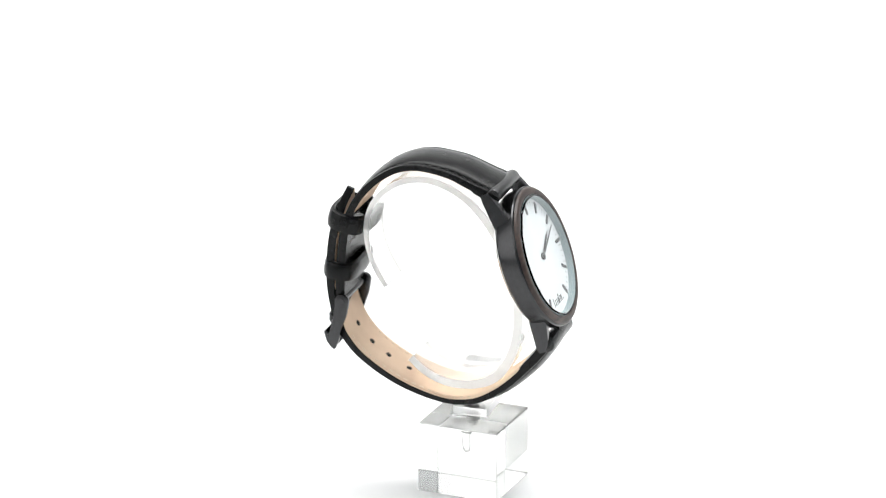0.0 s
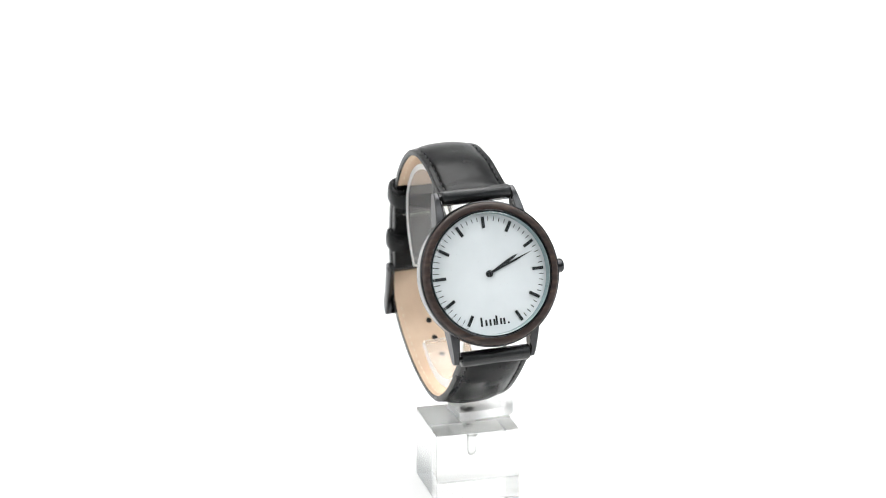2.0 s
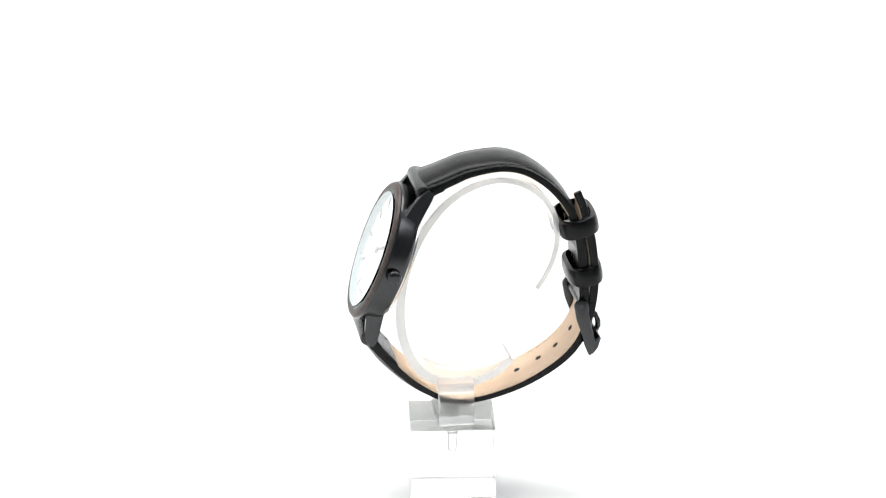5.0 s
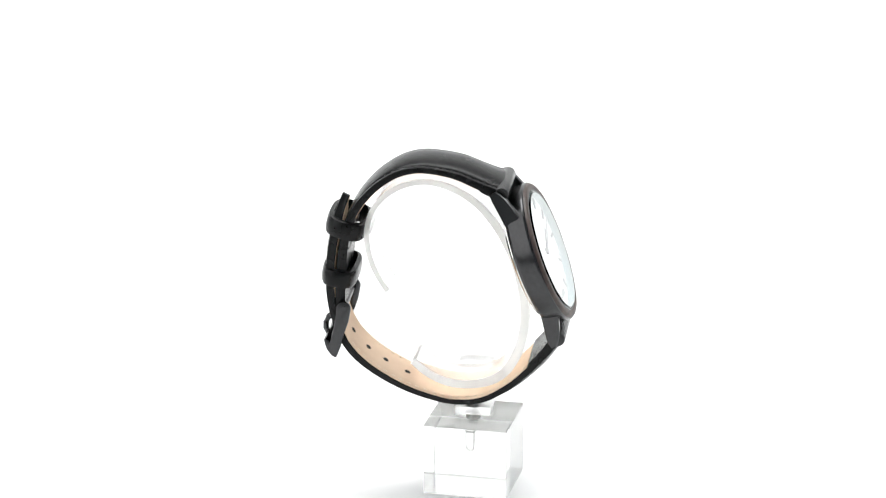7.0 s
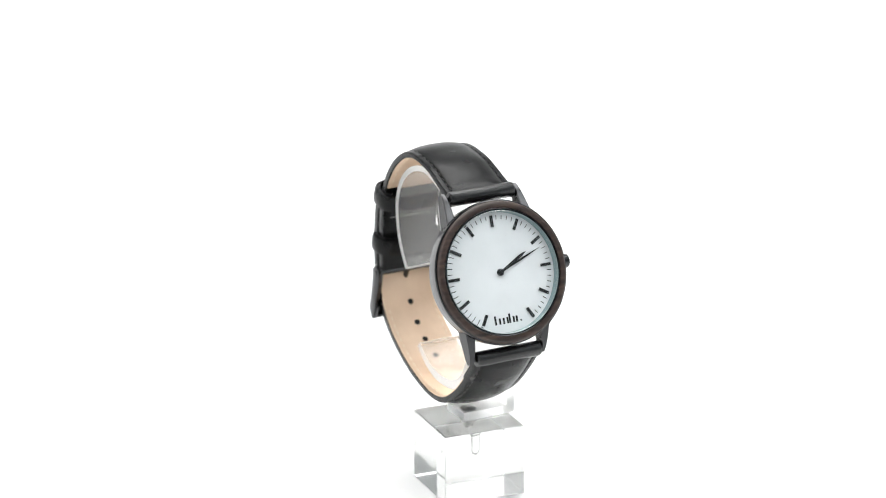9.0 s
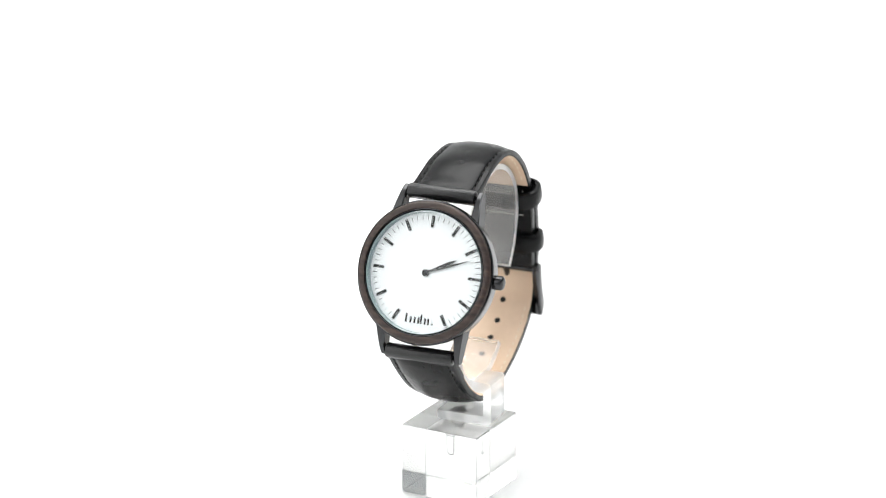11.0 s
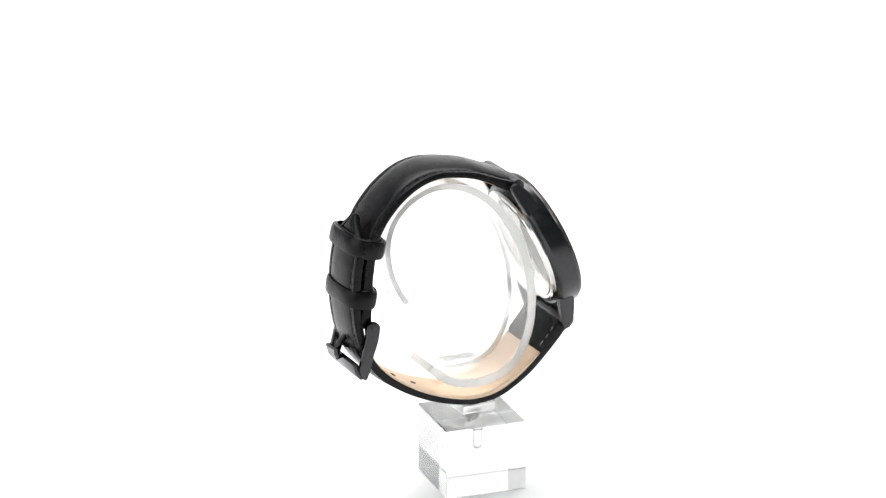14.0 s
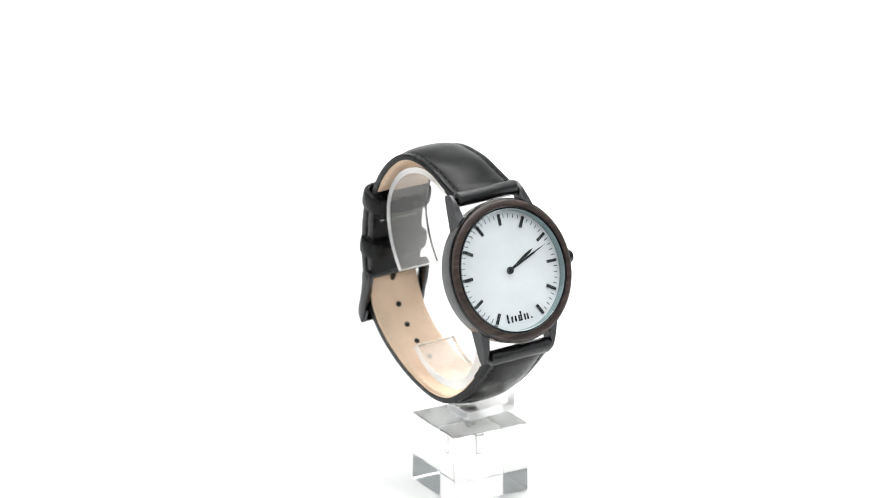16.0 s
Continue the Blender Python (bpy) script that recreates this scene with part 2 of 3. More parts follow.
def build_watch():
    watch = tagged(new("wristwatch"), "black leather wristwatch with dark wooden bezel on an acrylic stand", "watch")
    watch.location = (0, 0, BASE_Z * MM)

    # case: a black drum, its wooden ring, the steel back
    case = part("case", placed(lathe([(0, -4.9), (17.9, -4.9), (18.6, -5.2), (19.1, -4.9), (19.7, -4.2), (19.9, -3.5), (20.35, 0.6), (20.25, 1.05), (19.95, 1.25), (19.8, 0.9), (17.25, 0.9), (17.25, -0.6), (0, -0.6)], 128)), BLACK_METAL, watch, "black coated steel watch case", angle=16)
    part("bezel", placed(lathe([(19.85, 0.92), (19.87, 1.35), (19.65, 1.85), (19.2, 2.12), (18.4, 2.18), (17.95, 2.12), (17.86, 1.95), (17.84, 0.92)], 128)), WOOD, watch, "dark walnut wood bezel ring")
    part("bezel_liner", placed(lathe([(17.82, 0.92), (17.82, 2.02), (17.7, 2.1), (17.5, 2.05), (17.24, 1.75), (17.24, 0.92)], 128)), BLACK_METAL, watch, "thin black ring inside the wooden bezel", angle=22)
    part("case_back", placed(lathe([(0, -6.35), (15.4, -6.35), (15.7, -6.1), (16.1, -6.1), (16.4, -6.3), (17.2, -6.15), (17.75, -5.6), (17.8, -4.92), (0, -4.92)], 128)), STEEL, watch, "mirror-polished steel case back", angle=12)
    for sx in (-1, 1):
        for sy in (-1, 1):
            part("lug", build_lug(sx, sy), BLACK_METAL, watch, angle=22)
    for sy in (-1, 1):
        part("spring_bar", placed(rod([(-11.0, sy * 22.3, -4.3), (11.0, sy * 22.3, -4.3)], 0.6)), BLACK_METAL, watch)

    # crown with its knurled rim
    rings = []
    for x, r in ((19.3, 1.0), (19.9, 1.0), (19.92, 1.8), (20.1, 1.95), (21.85, 1.95), (22.3, 1.8), (22.55, 1.4), (22.65, 0.6)):
        rings.append([(x, r * (1 + (0.035 if (k % 2 and 20.0 < x < 22.0) else 0)) * math.cos(math.pi * k / 24), -1.9 + r * math.sin(math.pi * k / 24)) for k in range(48)])
    part("crown", placed(rings_mesh(rings)), BLACK_METAL, watch, "small black knurled crown")

    # dial and what is printed on it
    dial = part("dial", placed(lathe([(0, -0.4), (16.76, -0.4), (16.76, 0.0), (0, 0.0)], 128)), DIAL, watch, "plain white dial")
    part("inner_ring", placed(lathe([(17.2, -0.3), (17.2, 1.9), (17.05, 1.9), (16.78, 0.05), (16.78, -0.3)], 128)), REHAUT, watch, "pale teal ring between dial and crystal")

    def mark(name, minute, r0, r1, half):
        bm = box(-half, half, r0, r1, 0.01, 0.3 if half > 0.2 else 0.05, 0.02, 1)
        part(name, placed(bm, CASE @ Matrix.Rotation(-radians(6 * minute), 4, "Z")), INK, dial)

    for k in range(60):
        if k % 5 == 0 and k != 30:
            mark("hour_mark", k, 12.75, 15.95, 0.42)
        elif k % 5 and not 25 < k < 35:
            mark("minute_mark", k, 14.75, 15.95, 0.11)
    # the maker's mark as plain bars
    for x, high in ((-3.96, 11.75), (-2.6, 12.55), (-1.4, 12.55), (-0.2, 12.55), (0.5, 11.65), (1.75, 12.55), (2.7, 12.55)):
        part("mark_bar", placed(box(x - 0.29, x + 0.29, -14.3, -high, 0.01, 0.06)), INK, dial)
    part("mark_dot", placed(lathe([(0, 0.01), (0.28, 0.01), (0.28, 0.06), (0, 0.06)], 16), CASE @ Matrix.Translation((3.95, -14.0, 0))), INK, dial)

    # hands at eleven past two
    def hand(name, angle, outline, z0, z1):
        pts = outline + [(-x, y) for x, y in outline[::-1] if x > 0.02]
        bm = bmesh.new()
        a = [bm.verts.new((x, y, z0)) for x, y in pts]
        b = [bm.verts.new((x, y, z1)) for x, y in pts]
        bm.faces.new(a)
        bm.faces.new(b[::-1])
        for i in range(len(a)):
            j = (i + 1) % len(a)
            bm.faces.new((a[i], a[j], b[j], b[i]))
        part(name, placed(bm, CASE @ Matrix.Rotation(-radians(angle), 4, "Z")), INK, watch, smooth=False)

    hand("hour_hand", 62.6, [(0.24, 0.0), (0.28, 2.5), (0.45, 6.8), (0.34, 8.6), (0.0, 10.0)], 0.22, 0.36)
    hand("minute_hand", 69.0, [(0.22, 0.0), (0.24, 3.0), (0.3, 7.5), (0.18, 11.0), (0.0, 14.3)], 0.42, 0.55)
    part("hand_cap", placed(lathe([(0, 0.02), (1.0, 0.02), (1.0, 0.6), (0.8, 0.75), (0, 0.78)], 32)), INK, watch)
    glass = part("crystal", placed(lathe([(0, 1.92), (17.1, 1.92), (17.22, 2.0), (17.22, 2.12), (16.85, 2.42), (0, 2.42)], 96)), CRYSTAL, watch, "clear mineral crystal", angle=12)
    glass.visible_shadow = False
    return watch


WATCH = build_watch()


# ---- strap ----
STRAP_Y = -0.85


def strap_mesh(curve, out, half, rim, bulge, skin=0.0):
    """Leather swept along a curve of its inner face: flat margins, a groove for the seam, a padded middle."""
    rings = []
    for i in range(len(curve)):
        p, n, h, e, b = curve[i], out[i], half[i], rim[i], bulge[i]
        ring = [(-h, skin + 0.25), (-h + 0.25, skin), (h - 0.25, skin), (h, skin + 0.25), (h, e - 0.45), (h - 0.15, e - 0.12), (h - 0.6, e)]
        m = max(h - 1.7, 0.4 * h)
        ring += [(m + 0.35, e + 0.02), (m, e - 0.28)]
        for k in range(1, 12):
            c = math.cos(math.pi * k / 12)
            ring.append((c * m, e - 0.1 + b * (1 - abs(c) ** 2.6) ** 0.8))
        ring += [(-m, e - 0.28), (-m - 0.35, e + 0.02), (-h + 0.6, e), (-h + 0.15, e - 0.12), (-h, e - 0.45)]
        rings.append([(p[0] + n[0] * t, STRAP_Y + y, p[1] + n[1] * t) for y, t in ring])
    return at_base(rings_mesh(rings))


def band_mesh(curve, out, half, t0, t1):
    rings = []
    for p, n, h in zip(curve, out, half):
        rings.append([(p[0] + n[0] * t, STRAP_Y + y, p[1] + n[1] * t) for y, t in ((-h, t0), (h, t0), (h, t1), (-h, t1))])
    return at_base(rings_mesh(rings))


def stitch_mesh(curve, out, offsets, heights, step, first, last, s, size=0.17):
    """One seam: short threads lying along the strap."""
    bm = bmesh.new()
    at = first
    while at + step * 0.6 < last:
        ends = []
        for q in (at, at + step * 0.62):
            x, z = np.interp(q, s, curve[:, 0]), np.interp(q, s, curve[:, 1])
            nx, nz = np.interp(q, s, out[:, 0]), np.interp(q, s, out[:, 1])
            t, y = np.interp(q, s, heights), np.interp(q, s, offsets)
            ends.append((Vector((x + nx * t, STRAP_Y + y, z + nz * t)), Vector((nx, 0, nz))))
        (a, na), (b, nb) = ends
        side = Vector((0, size, 0))
        mid, nm = (a + b) / 2, (na + nb) / 2
        rows = []
        for p, n, k in ((a, na, 0.35), (mid, nm, 1.0), (b, nb, 0.35)):
            rows.append([bm.verts.new(p - side * k - n * 0.2), bm.verts.new(p + side * k - n * 0.2), bm.verts.new(p + side * 0.7 * k + n * size * k), bm.verts.new(p - side * 0.7 * k + n * size * k)])
        for r0, r1 in zip(rows, rows[1:]):
            for i in range(4):
                j = (i + 1) % 4
                bm.faces.new((r0[i], r0[j], r1[j], r1[i]))
        bm.faces.new(rows[0])
        bm.faces.new(rows[-1][::-1])
        at += step
    return at_base(bm)


def build_upper_strap():
    curve, s = spline([(12.2, 88.6), (8.9, 90.3), (3.6, 92.6), (-1.6, 94.7), (-9.6, 95.9), (-16.0, 94.7), (-21.6, 91.2), (-25.8, 86.9), (-28.7, 82.4), (-30.8, 76.5), (-31.8, 70), (-32.2, 63), (-32.4, 58.5), (-32.5, 55.2)], 90)
    out = normals(curve, -1)
    total = s[-1]
    half = np.interp(s, [0, 8, total * 0.45, total], [9.9, 9.85, 9.1, 8.5])
    rim = np.interp(s, [0, 2, 6, 20, total * 0.6, total], [3.0, 2.8, 2.35, 1.8, 2.3, 2.8])
    bulge = np.interp(s, [0, 3, 10, 20, 32, 46, total], [0.8, 1.4, 1.65, 1.4, 1.1, 0.6, 0.3])
    strap = part("upper_strap", strap_mesh(curve, out, half, rim, bulge, 0.2), LEATHER, WATCH, "padded black leather strap half")
    tan = (s > 7) & (s < 49)
    part("lining", band_mesh(curve[tan], out[tan], half[tan] - 0.4, 0.06, 0.3), LINING, strap, "tan leather lining")
    for lo, hi in ((-1, 7.2), (48.5, total + 1)):
        m = (s > lo) & (s < hi)
        part("folded_end", band_mesh(curve[m], out[m], half[m] - 0.08, -0.12, 0.56), LEATHER, strap, "black leather fold")
    # rolled end round the spring bar
    roll = [(12.2 + 2.1 * math.cos(a), 90.9 + 2.1 * math.sin(a)) for a in [2 * math.pi * k / 28 for k in range(28)]]
    part("rolled_end", at_base(prism(roll, STRAP_Y - 10.05, STRAP_Y + 10.05, 0.6)), CREASED, strap)
    for side in (-1, 1):
        seam = part("stitching", stitch_mesh(curve, out, side * (half - 1.62), rim - 0.02, 2.3, 3.5, 54, s, 0.19), THREAD, strap)
        tagged(seam, kind="stuff")
        inner = part("stitching", stitch_mesh(curve, -out, side * (half - 1.75), np.full(len(s), -0.03), 2.6, 8, 48, s, 0.13), PALE_THREAD, strap)
        tagged(inner, kind="stuff")
        fold = part("stitching", stitch_mesh(curve, -out, side * (half - 2.2), np.full(len(s), 0.13), 2.4, 50, total - 17, s, 0.15), WHITE_THREAD, strap)
        tagged(fold, kind="stuff")
    # the seam across the fold
    i = int(np.argmin(np.abs(s - total + 17)))
    bm = bmesh.new()
    for k in range(6):
        y = STRAP_Y - 6.2 + 2.2 * k
        c = curve[i] - out[i] * 0.16
        made = bmesh.ops.create_cube(bm, size=1)["verts"]
        bmesh.ops.scale(bm, vec=(0.25, 1.5, 0.28), verts=made)
        bmesh.ops.translate(bm, vec=(c[0], y + 0.7, c[1]), verts=made)
    tagged(part("stitching", at_base(bm), WHITE_THREAD, strap), kind="stuff")
    return strap


def build_lower_strap():
    edge, s = spline([(29.6, 48.4), (28.0, 46.4), (24.3, 42.0), (18.4, 35.8), (13.2, 31.7), (6.5, 28.2), (-2.0, 27.4), (-11.5, 29.4), (-20.0, 32.9), (-28.0, 38.0), (-33.0, 43.4), (-36.0, 50.0), (-37.5, 57.0), (-37.9, 64), (-37.3, 72), (-35.9, 79.5), (-35.2, 83.3), (-33.9, 86.6)], 130)
    inward = normals(edge, -1)
    out = -inward
    total = s[-1]
    rim = np.interp(s, [0, 2, 6, 40, 72, total - 8, total], [3.1, 2.9, 2.5, 2.0, 2.6, 2.8, 2.5])
    curve = edge + inward * rim[:, None]
    bulge = np.interp(s, [0, 3, 10, 24, 40, 60, total - 14, total - 5, total], [0.7, 1.4, 2.0, 1.7, 0.5, 0.6, 0.9, 0.2, 0.0])
    half = np.interp(s, [0, 8, 45, 75, total - 10, total - 7.5, total - 5.4, total - 3.0, total - 1.2, total], [9.9, 9.85, 9.15, 8.85, 8.6, 7.0, 5.4, 3.3, 1.7, 0.6])
    strap = part("lower_strap", strap_mesh(curve, out, half, rim, bulge, 0.3), LEATHER, WATCH, "black leather strap half with punched holes and a pointed tip")
    tan = s > 12.5
    part("lining", band_mesh(curve[tan], out[tan], np.maximum(half[tan] - np.interp(s[tan], [78, 90], [0.16, 0.7]), 0.2), 0.14, 0.42), LINING, strap, "tan leather lining with pale stitching")
    m = s < 12.9
    part("folded_end", band_mesh(curve[m], out[m], half[m] - 0.06, -0.12, 0.56), LEATHER, strap, "black leather fold with white stitches")
    roll = [(28.1 + 2.2 * math.cos(a), 48.7 + 2.2 * math.sin(a)) for a in [2 * math.pi * k / 28 for k in range(28)]]
    part("rolled_end", at_base(prism(roll, STRAP_Y - 10.05, STRAP_Y + 10.05, 0.6)), CREASED, strap)
    for side in (-1, 1):
        seam = part("stitching", stitch_mesh(curve, out, side * (half - 1.62), rim - 0.02, 2.3, 3.5, total - 13, s, 0.19), THREAD, strap)
        tagged(seam, kind="stuff")
        inner = part("stitching", stitch_mesh(curve, -out, side * (half - 1.55), np.full(len(s), -0.08), 2.6, 13.5, 75, s, 0.15), PALE_THREAD, strap)
        tagged(inner, kind="stuff")
        fold = part("stitching", stitch_mesh(curve, -out, side * (half - 1.9), np.full(len(s), 0.13), 2.6, 4.5, 12.5, s, 0.17), WHITE_THREAD, strap)
        tagged(fold, kind="stuff")

    # no opening is cut: a solid disc carries the hole's shade as colour
    def hole(at, t, depth, rx, rz):
        i = int(np.argmin(np.abs(s - at)))
        d = Vector((edge[i + 1][0] - edge[i - 1][0], 0, edge[i + 1][1] - edge[i - 1][1])).normalized()
        n = Vector((out[i][0], 0, out[i][1]))
        c = Vector((curve[i][0], STRAP_Y, curve[i][1])) + n * t
        rows = []
        for lift in (0, depth):
            rows.append([tuple(c + n * lift + Vector((0, rx * math.cos(a), 0)) + d * rz * math.sin(a)) for a in [2 * math.pi * k / 16 for k in range(16)]])
        part("hole_shade_disc", at_base(rings_mesh(rows)), HOLE_SHADE, strap)

    # four free holes below the buckle, one under the pin, one above it
    for x, z in ((-30.6, 46.0), (-26.2, 41.0), (-21.6, 36.8), (-16.0, 33.7)):
        hole(s[np.argmin((curve[:, 0] - x) ** 2 + (curve[:, 1] - z) ** 2)], -0.05, 0.3, 0.85, 0.85)
    top = s[np.argmin((edge[:, 0] + 38.9) ** 2 + (edge[:, 1] - 57.4) ** 2)]
    hole(top, 2.85, 0.42, 0.75, 0.75)
    return strap


build_upper_strap()
build_lower_strap()


def build_loop(cx, cz, depth, width, tilt, tall):
    """A leather keeper loop: a band with rounded corners, wrapped round both strap halves."""
    rings = []
    count = 56
    for k in range(count):
        a = 2 * math.pi * k / count
        c, d = math.cos(a), math.sin(a)
        px = math.copysign(abs(c) ** 0.8, c)
        py = math.copysign(abs(d) ** 0.58, d)
        o = Vector((px * depth, py * width, 0))
        n = Vector((c / depth, d / width, 0)).normalized()
        ring = []
        for t, z in ((0, -0.5), (0.25, -0.5 + 0.06), (1.15, -0.42), (1.4, -0.3), (1.5, 0), (1.4, 0.3), (1.15, 0.42), (0.25, 0.44), (0, 0.5), (-0.1, 0)):
            p = o + n * (t - 1.4)
            p.z = z * tall
            ring.append(p)
        rings.append(ring)
    bm = rings_mesh([[tuple(p) for p in r] for r in rings], cap=False, closed_path=True)
    m = Matrix.Translation((cx, STRAP_Y + 0.4 + SKEW * (23.0 - cx), cz - BASE_Z)) @ Matrix.Rotation(radians(tilt), 4, "Y")
    bmesh.ops.transform(bm, matrix=m, verts=bm.verts)
    return part("keeper_loop", bm, LEATHER, WATCH, "black leather keeper loop")


build_loop(-32.3, 78.3, 5.9, 10.6, 14, 5.8)
build_loop(-34.4, 63.8, 5.1, 10.6, 8, 5.6)


def build_buckle():
    buckle = part("buckle", at_base(rod([(-32.6, STRAP_Y - 10.6, 55.4), (-32.6, STRAP_Y + 10.6, 55.4)], 0.8)), BLACK_METAL, WATCH, "black coated steel pin buckle")
    outline = [(-32.6 + 2.1 * math.cos(a), 55.4 + 2.1 * math.sin(a)) for a in [radians(-20 + 20 * k) for k in range(11)]]
    outline += [(-34.7, 53.6), (-35.2, 50.5), (-36.2, 46.5), (-36.9, 44.4), (-36.8, 43.2), (-35.4, 40.7), (-34.7, 40.8), (-33.6, 43.5), (-32.6, 47.5), (-31.2, 51.5)]
    for side in (-1, 1):
        y = STRAP_Y + side * 10.0
        part("side_arm", at_base(prism(outline, y - 0.75, y + 0.75, 0.25)), BLACK_METAL, buckle)
        part("rivet", at_base(rod([(-32.4, y + side * 0.6, 55.6), (-32.4, y + side * 0.95, 55.6)], 0.75)), BLACK_METAL, buckle)
    bar = [(-38.5, 45.4), (-37.9, 45.9), (-36.9, 45.4), (-35.0, 41.4), (-35.2, 40.7), (-36.2, 40.6), (-37.7, 42.6)]
    part("cross_bar", at_base(prism(bar, STRAP_Y - 9.6, STRAP_Y + 9.6, 0.3)), BLACK_METAL, buckle)
    part("pin", at_base(rod([(-32.9, STRAP_Y, 55.4), (-34.6, STRAP_Y, 52.4), (-36.8, STRAP_Y, 50.6), (-38.4, STRAP_Y, 49.2), (-39.2, STRAP_Y, 47.4), (-39.2, STRAP_Y, 45.6), (-38.6, STRAP_Y, 44.5)], 0.85)), BLACK_METAL, buckle)
    return buckle


build_buckle()


# ---- display stand: clear block, pin, bent cuff ----
def build_stand():
    stand = tagged(new("display_stand"), "clear acrylic watch display stand with a square block and open cuff", "stand")
    turn = Matrix.Translation((3.15, 0.34, 0)) @ Matrix.Rotation(radians(-5.91), 4, "Z")
    bm = box(-12.2, 12.2, -12.2, 12.2, 0.12, 20.86, 0.35, 3)
    bmesh.ops.recalc_face_normals(bm, faces=bm.faces)
    # drilled from above: a wide seat for the pin, a narrow pilot hole with a round end
    top = max(bm.faces, key=lambda f: f.calc_center_median().z + f.calc_area() * 0.001)
    rim_edges = top.edges[:]
    bmesh.ops.delete(bm, geom=[top], context="FACES_ONLY")
    bore = [(2.2, 20.86), (2.2, 17.6), (1.5, 17.1), (1.35, 12.6), (1.05, 11.6), (0.5, 11.2)]
    rows = [[bm.verts.new((r * math.cos(2 * math.pi * k / 24), r * math.sin(2 * math.pi * k / 24), z)) for k in range(24)] for r, z in bore]
    inside = []
    for low, high in zip(rows, rows[1:]):
        inside += [bm.faces.new((low[k], high[k], high[(k + 1) % 24], low[(k + 1) % 24])) for k in range(24)]
    inside.append(bm.faces.new(rows[-1]))
    seat = [e for e in bm.edges if e.verts[0] in rows[0] and e.verts[1] in rows[0]]
    bmesh.ops.bridge_loops(bm, edges=rim_edges + seat)
    bmesh.ops.recalc_face_normals(bm, faces=bm.faces)
    for f in inside:
        f.material_index = 1
    bmesh.ops.transform(bm, matrix=turn, verts=bm.verts)
    block = link("base_block", bm, BLOCK, stand, "clear acrylic block", angle=8)
    block.data.materials.append(DRILLED)
    # dried glue smears on the underside
    rng = random.Random(4)
    bm = bmesh.new()
    for _ in range(60):
        cx, cy = rng.gauss(0, 4.2), rng.gauss(-1.5, 2.0)
        if abs(cx) > 10 or abs(cy) > 9:
            continue
        r, n = rng.uniform(0.15, 0.8), rng.randint(6, 9)
        low = [bm.verts.new((cx + 1.6 * r * rng.uniform(0.5, 1.2) * math.cos(2 * math.pi * k / n), cy + r * rng.uniform(0.5, 1.2) * math.sin(2 * math.pi * k / n), 0.02)) for k in range(n)]
        high = [bm.verts.new((v.co.x * 0.99, v.co.y * 0.99, 0.08)) for v in low]
        bm.faces.new(low)
        bm.faces.new(high[::-1])
        for k in range(n):
            bm.faces.new((low[k], high[k], high[(k + 1) % n], low[(k + 1) % n]))
    bmesh.ops.transform(bm, matrix=turn, verts=bm.verts)
    tagged(part("glue_smear", bm, GLUE, block, "dried grey glue smears under the block", smooth=False), kind="stuff")
    # pin, foot under the strap, upright beside it, bridge to the cuff
    part("pin", rod([(3.15, 0.34, 17.65), (3.15, 0.34, 22.15)], 2.12, 32), FROSTED, stand)
    foot = [(-4.0, 22.6), (-3.6, 22.1), (11.6, 22.1), (12.3, 22.8), (12.3, 34.2), (11.7, 34.8), (6.4, 34.8), (6.3, 34.6), (6.3, 31.6), (9.6, 31.6), (9.9, 31.3), (9.9, 25.0), (9.5, 24.6), (-4.0, 24.6)]
    bm = bmesh.new()
    a = [bm.verts.new((-1.6, y, z)) for y, z in foot]
    b = [bm.verts.new((8.4, y, z)) for y, z in foot]
    bm.faces.new(a)
    bm.faces.new(b[::-1])
    for i in range(len(a)):
        j = (i + 1) % len(a)
        bm.faces.new((a[i], b[i], b[j], a[j]))
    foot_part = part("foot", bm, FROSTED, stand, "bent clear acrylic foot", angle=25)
    curve, s = spline([(-20.6, 60.2), (-23.0, 64.0), (-25.3, 69.5), (-26.3, 77.0), (-24.2, 84.4), (-18.2, 90.3), (-9.7, 92.8), (-1.3, 90.8), (5.6, 86.2), (11.0, 79.6), (15.1, 71.8), (17.7, 63.0), (18.6, 54.0), (17.3, 45.0), (13.2, 37.2), (7.4, 33.6), (0.0, 32.7), (-5.6, 33.9), (-9.8, 36.2), (-13.0, 39.0)], 90)
    n = normals(curve, 1)
    thick = np.interp(s, [0, 40, 75, 120, s[-1]], [0.75, 0.85, 1.3, 1.4, 1.1])
    rings, edges = [], ([], [])
    for p, q, t in zip(curve, n, thick):
        place = lambda y, h: (p[0] + q[0] * h, -0.5 + y, p[1] + q[1] * h)
        rings.append([place(y, h) for y, h in ((-6.5, -t), (6.5, -t), (6.5, t), (-6.5, t))])
        for side, rows in zip((-1, 1), edges):
            rows.append([place(side * y, h) for y, h in ((6.52, -t + 0.03), (6.72, -t + 0.2), (6.72, t - 0.2), (6.52, t - 0.03))])
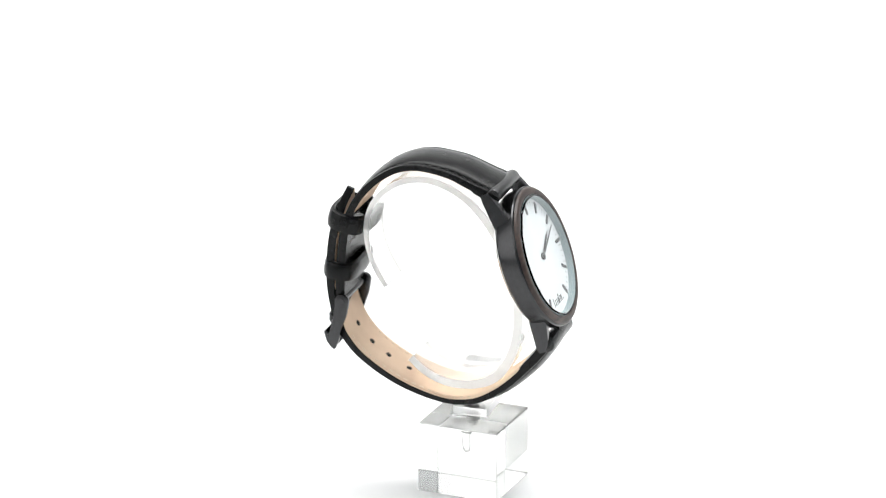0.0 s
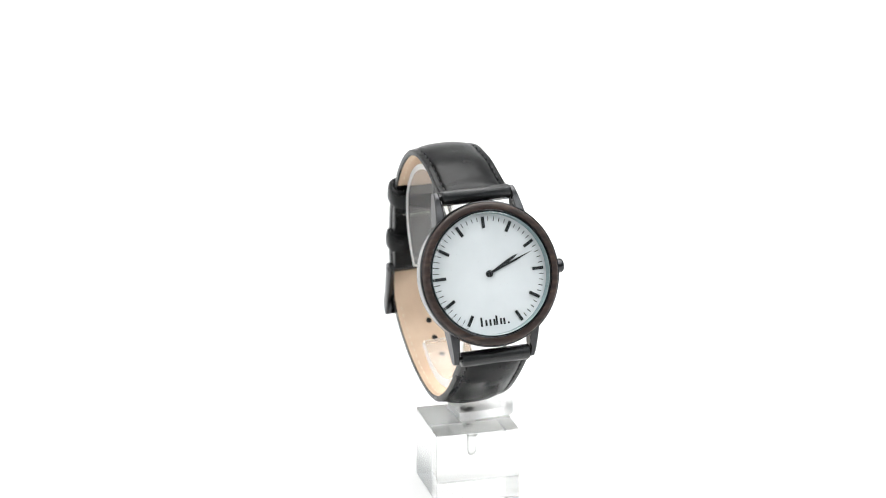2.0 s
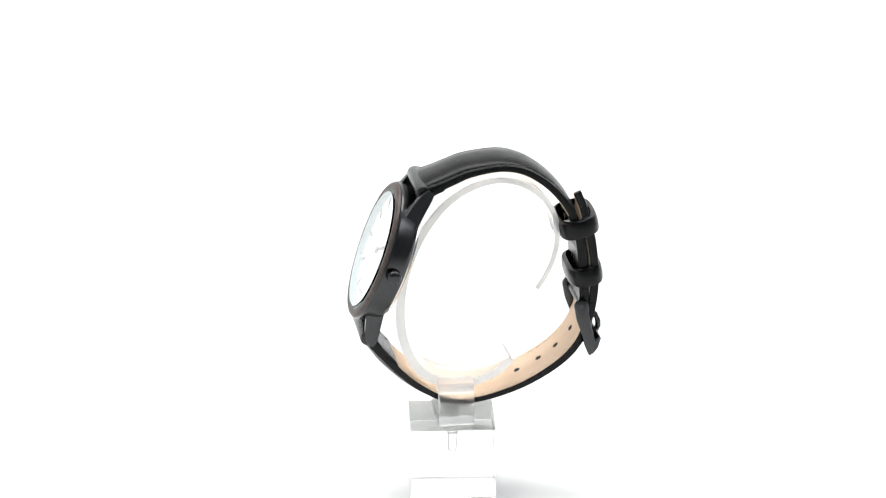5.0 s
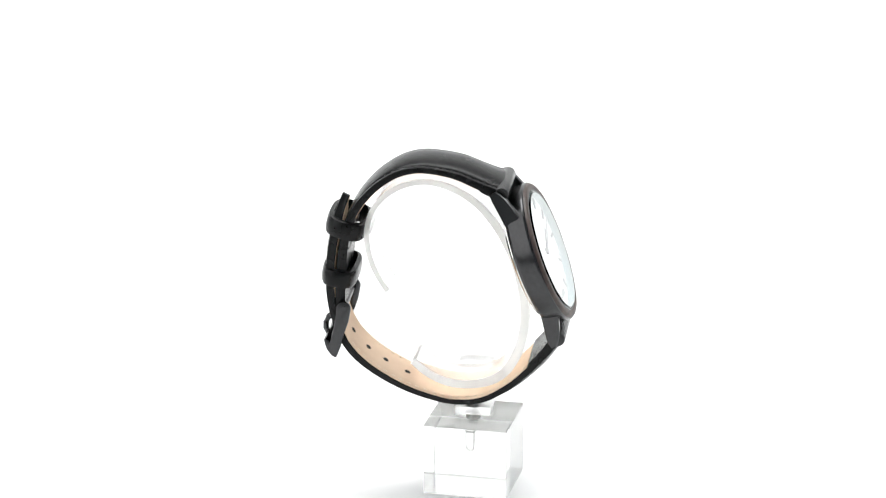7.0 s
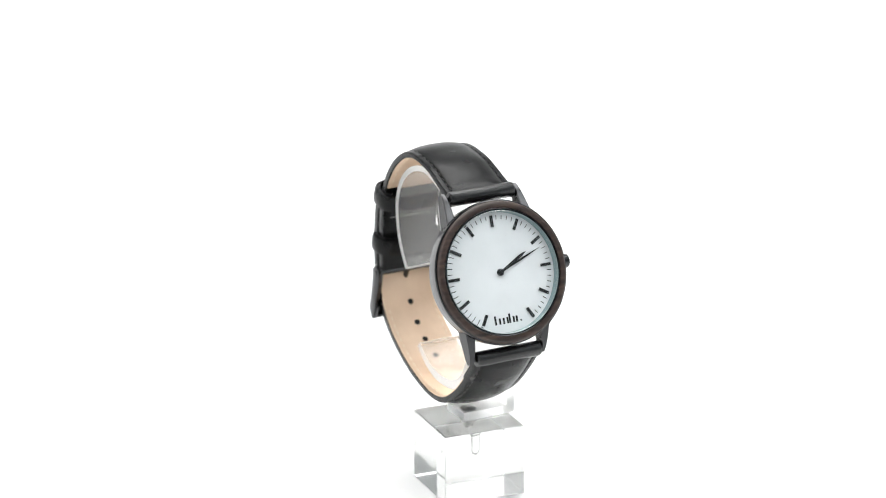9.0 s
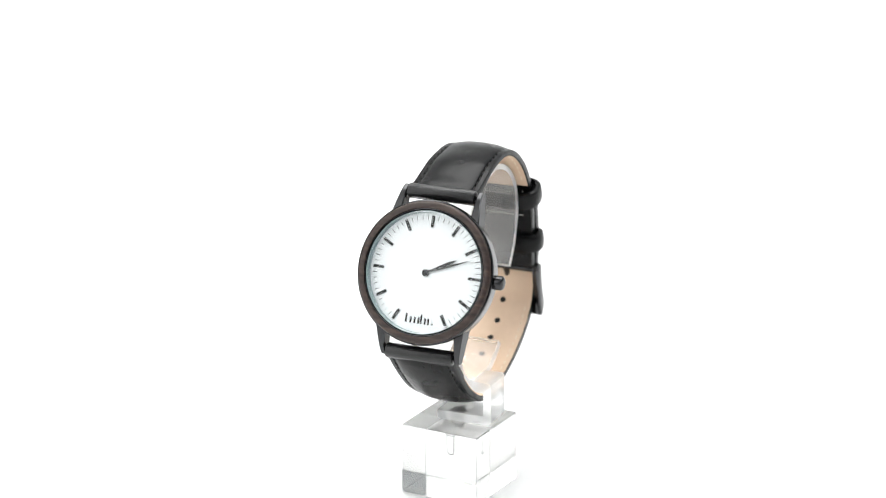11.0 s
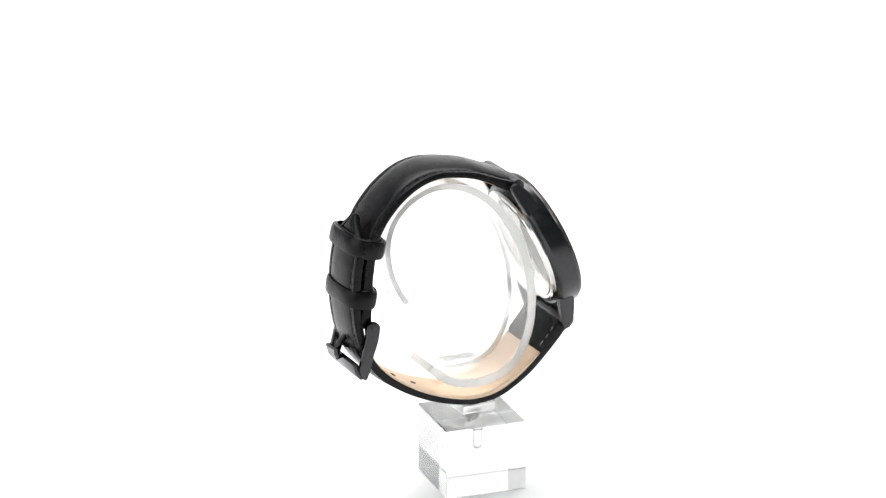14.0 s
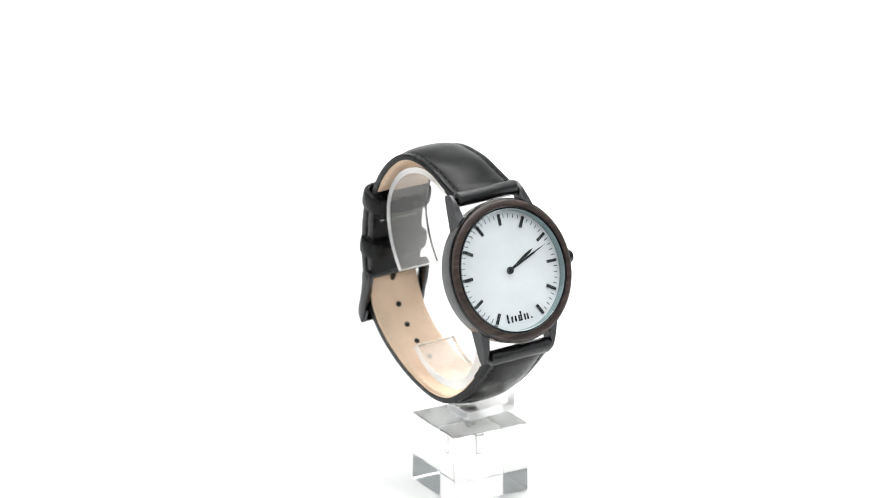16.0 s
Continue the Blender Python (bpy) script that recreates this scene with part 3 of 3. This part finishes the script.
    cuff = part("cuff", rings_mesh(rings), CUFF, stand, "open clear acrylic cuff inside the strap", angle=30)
    for rows in edges:
        part("sawn_edge", rings_mesh(rows), SAWN, stand, "frosted sawn acrylic edge")
    for i, k in ((0, 1), (-1, -2)):
        d = (curve[i] - curve[k]) / np.linalg.norm(curve[i] - curve[k])
        cap = []
        for far in (0.02, 0.25):
            cap.append([(curve[i][0] + d[0] * far + n[i][0] * h, -0.5 + y, curve[i][1] + d[1] * far + n[i][1] * h) for y, h in ((-6.6, -thick[i]), (6.6, -thick[i]), (6.6, thick[i]), (-6.6, thick[i]))])
        part("sawn_end", rings_mesh(cap), SAWN, stand, "frosted sawn acrylic end")
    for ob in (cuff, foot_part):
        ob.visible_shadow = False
    return stand


STAND = build_stand()

# ---- turning: the turntable idles past the front and speeds up round the back, every 7.3 s ----
PERIOD = 7.3
TURN = [(0.0, -17.5), (0.5, -30.4), (1.0, -43.4), (1.5, -56.6), (2.0, -69.8), (2.5, -82.6), (2.8, -90.0), (3.2, -100.0), (3.6, -110.5), (4.0, -121.0), (4.2, -126.0), (4.5, -134.3),
        (4.7, -143.6), (4.8, -154.0), (4.9, -163.2), (5.0, -172.0), (5.1, -180.2), (5.2, -189.2), (5.3, -200.8), (5.5, -221.8), (5.7, -239.6), (5.9, -260.8), (6.0, -271.6), (6.1, -280.8),
        (6.3, -300.0), (6.5, -319.4), (6.7, -338.0), (6.9, -357.0), (7.0, -367.0), (7.1, -371.0), (7.2, -373.8)]


def motions():
    # the second turn runs a little behind the first round the back
    late = lambda t, k: np.interp(t, [4.3, 4.7, 5.6, 6.1, 6.7, 7.1], [0, 1.3, 1.3, 3.4, 3.4, 0]) if k == 1 else 0.0
    rows = [(t + PERIOD * k, a - 360 * k + late(t, k)) for k in range(3) for t, a in TURN if t + PERIOD * k < 16.0]
    rows.append((16.0, -720 - 54.4))
    walk(WATCH, [(t, pose(0, 0, BASE_Z * MM, 0, 0, a)) for t, a in rows])
    walk(STAND, [(t, pose(0, 0, 0, 0, 0, a)) for t, a in rows])


motions()
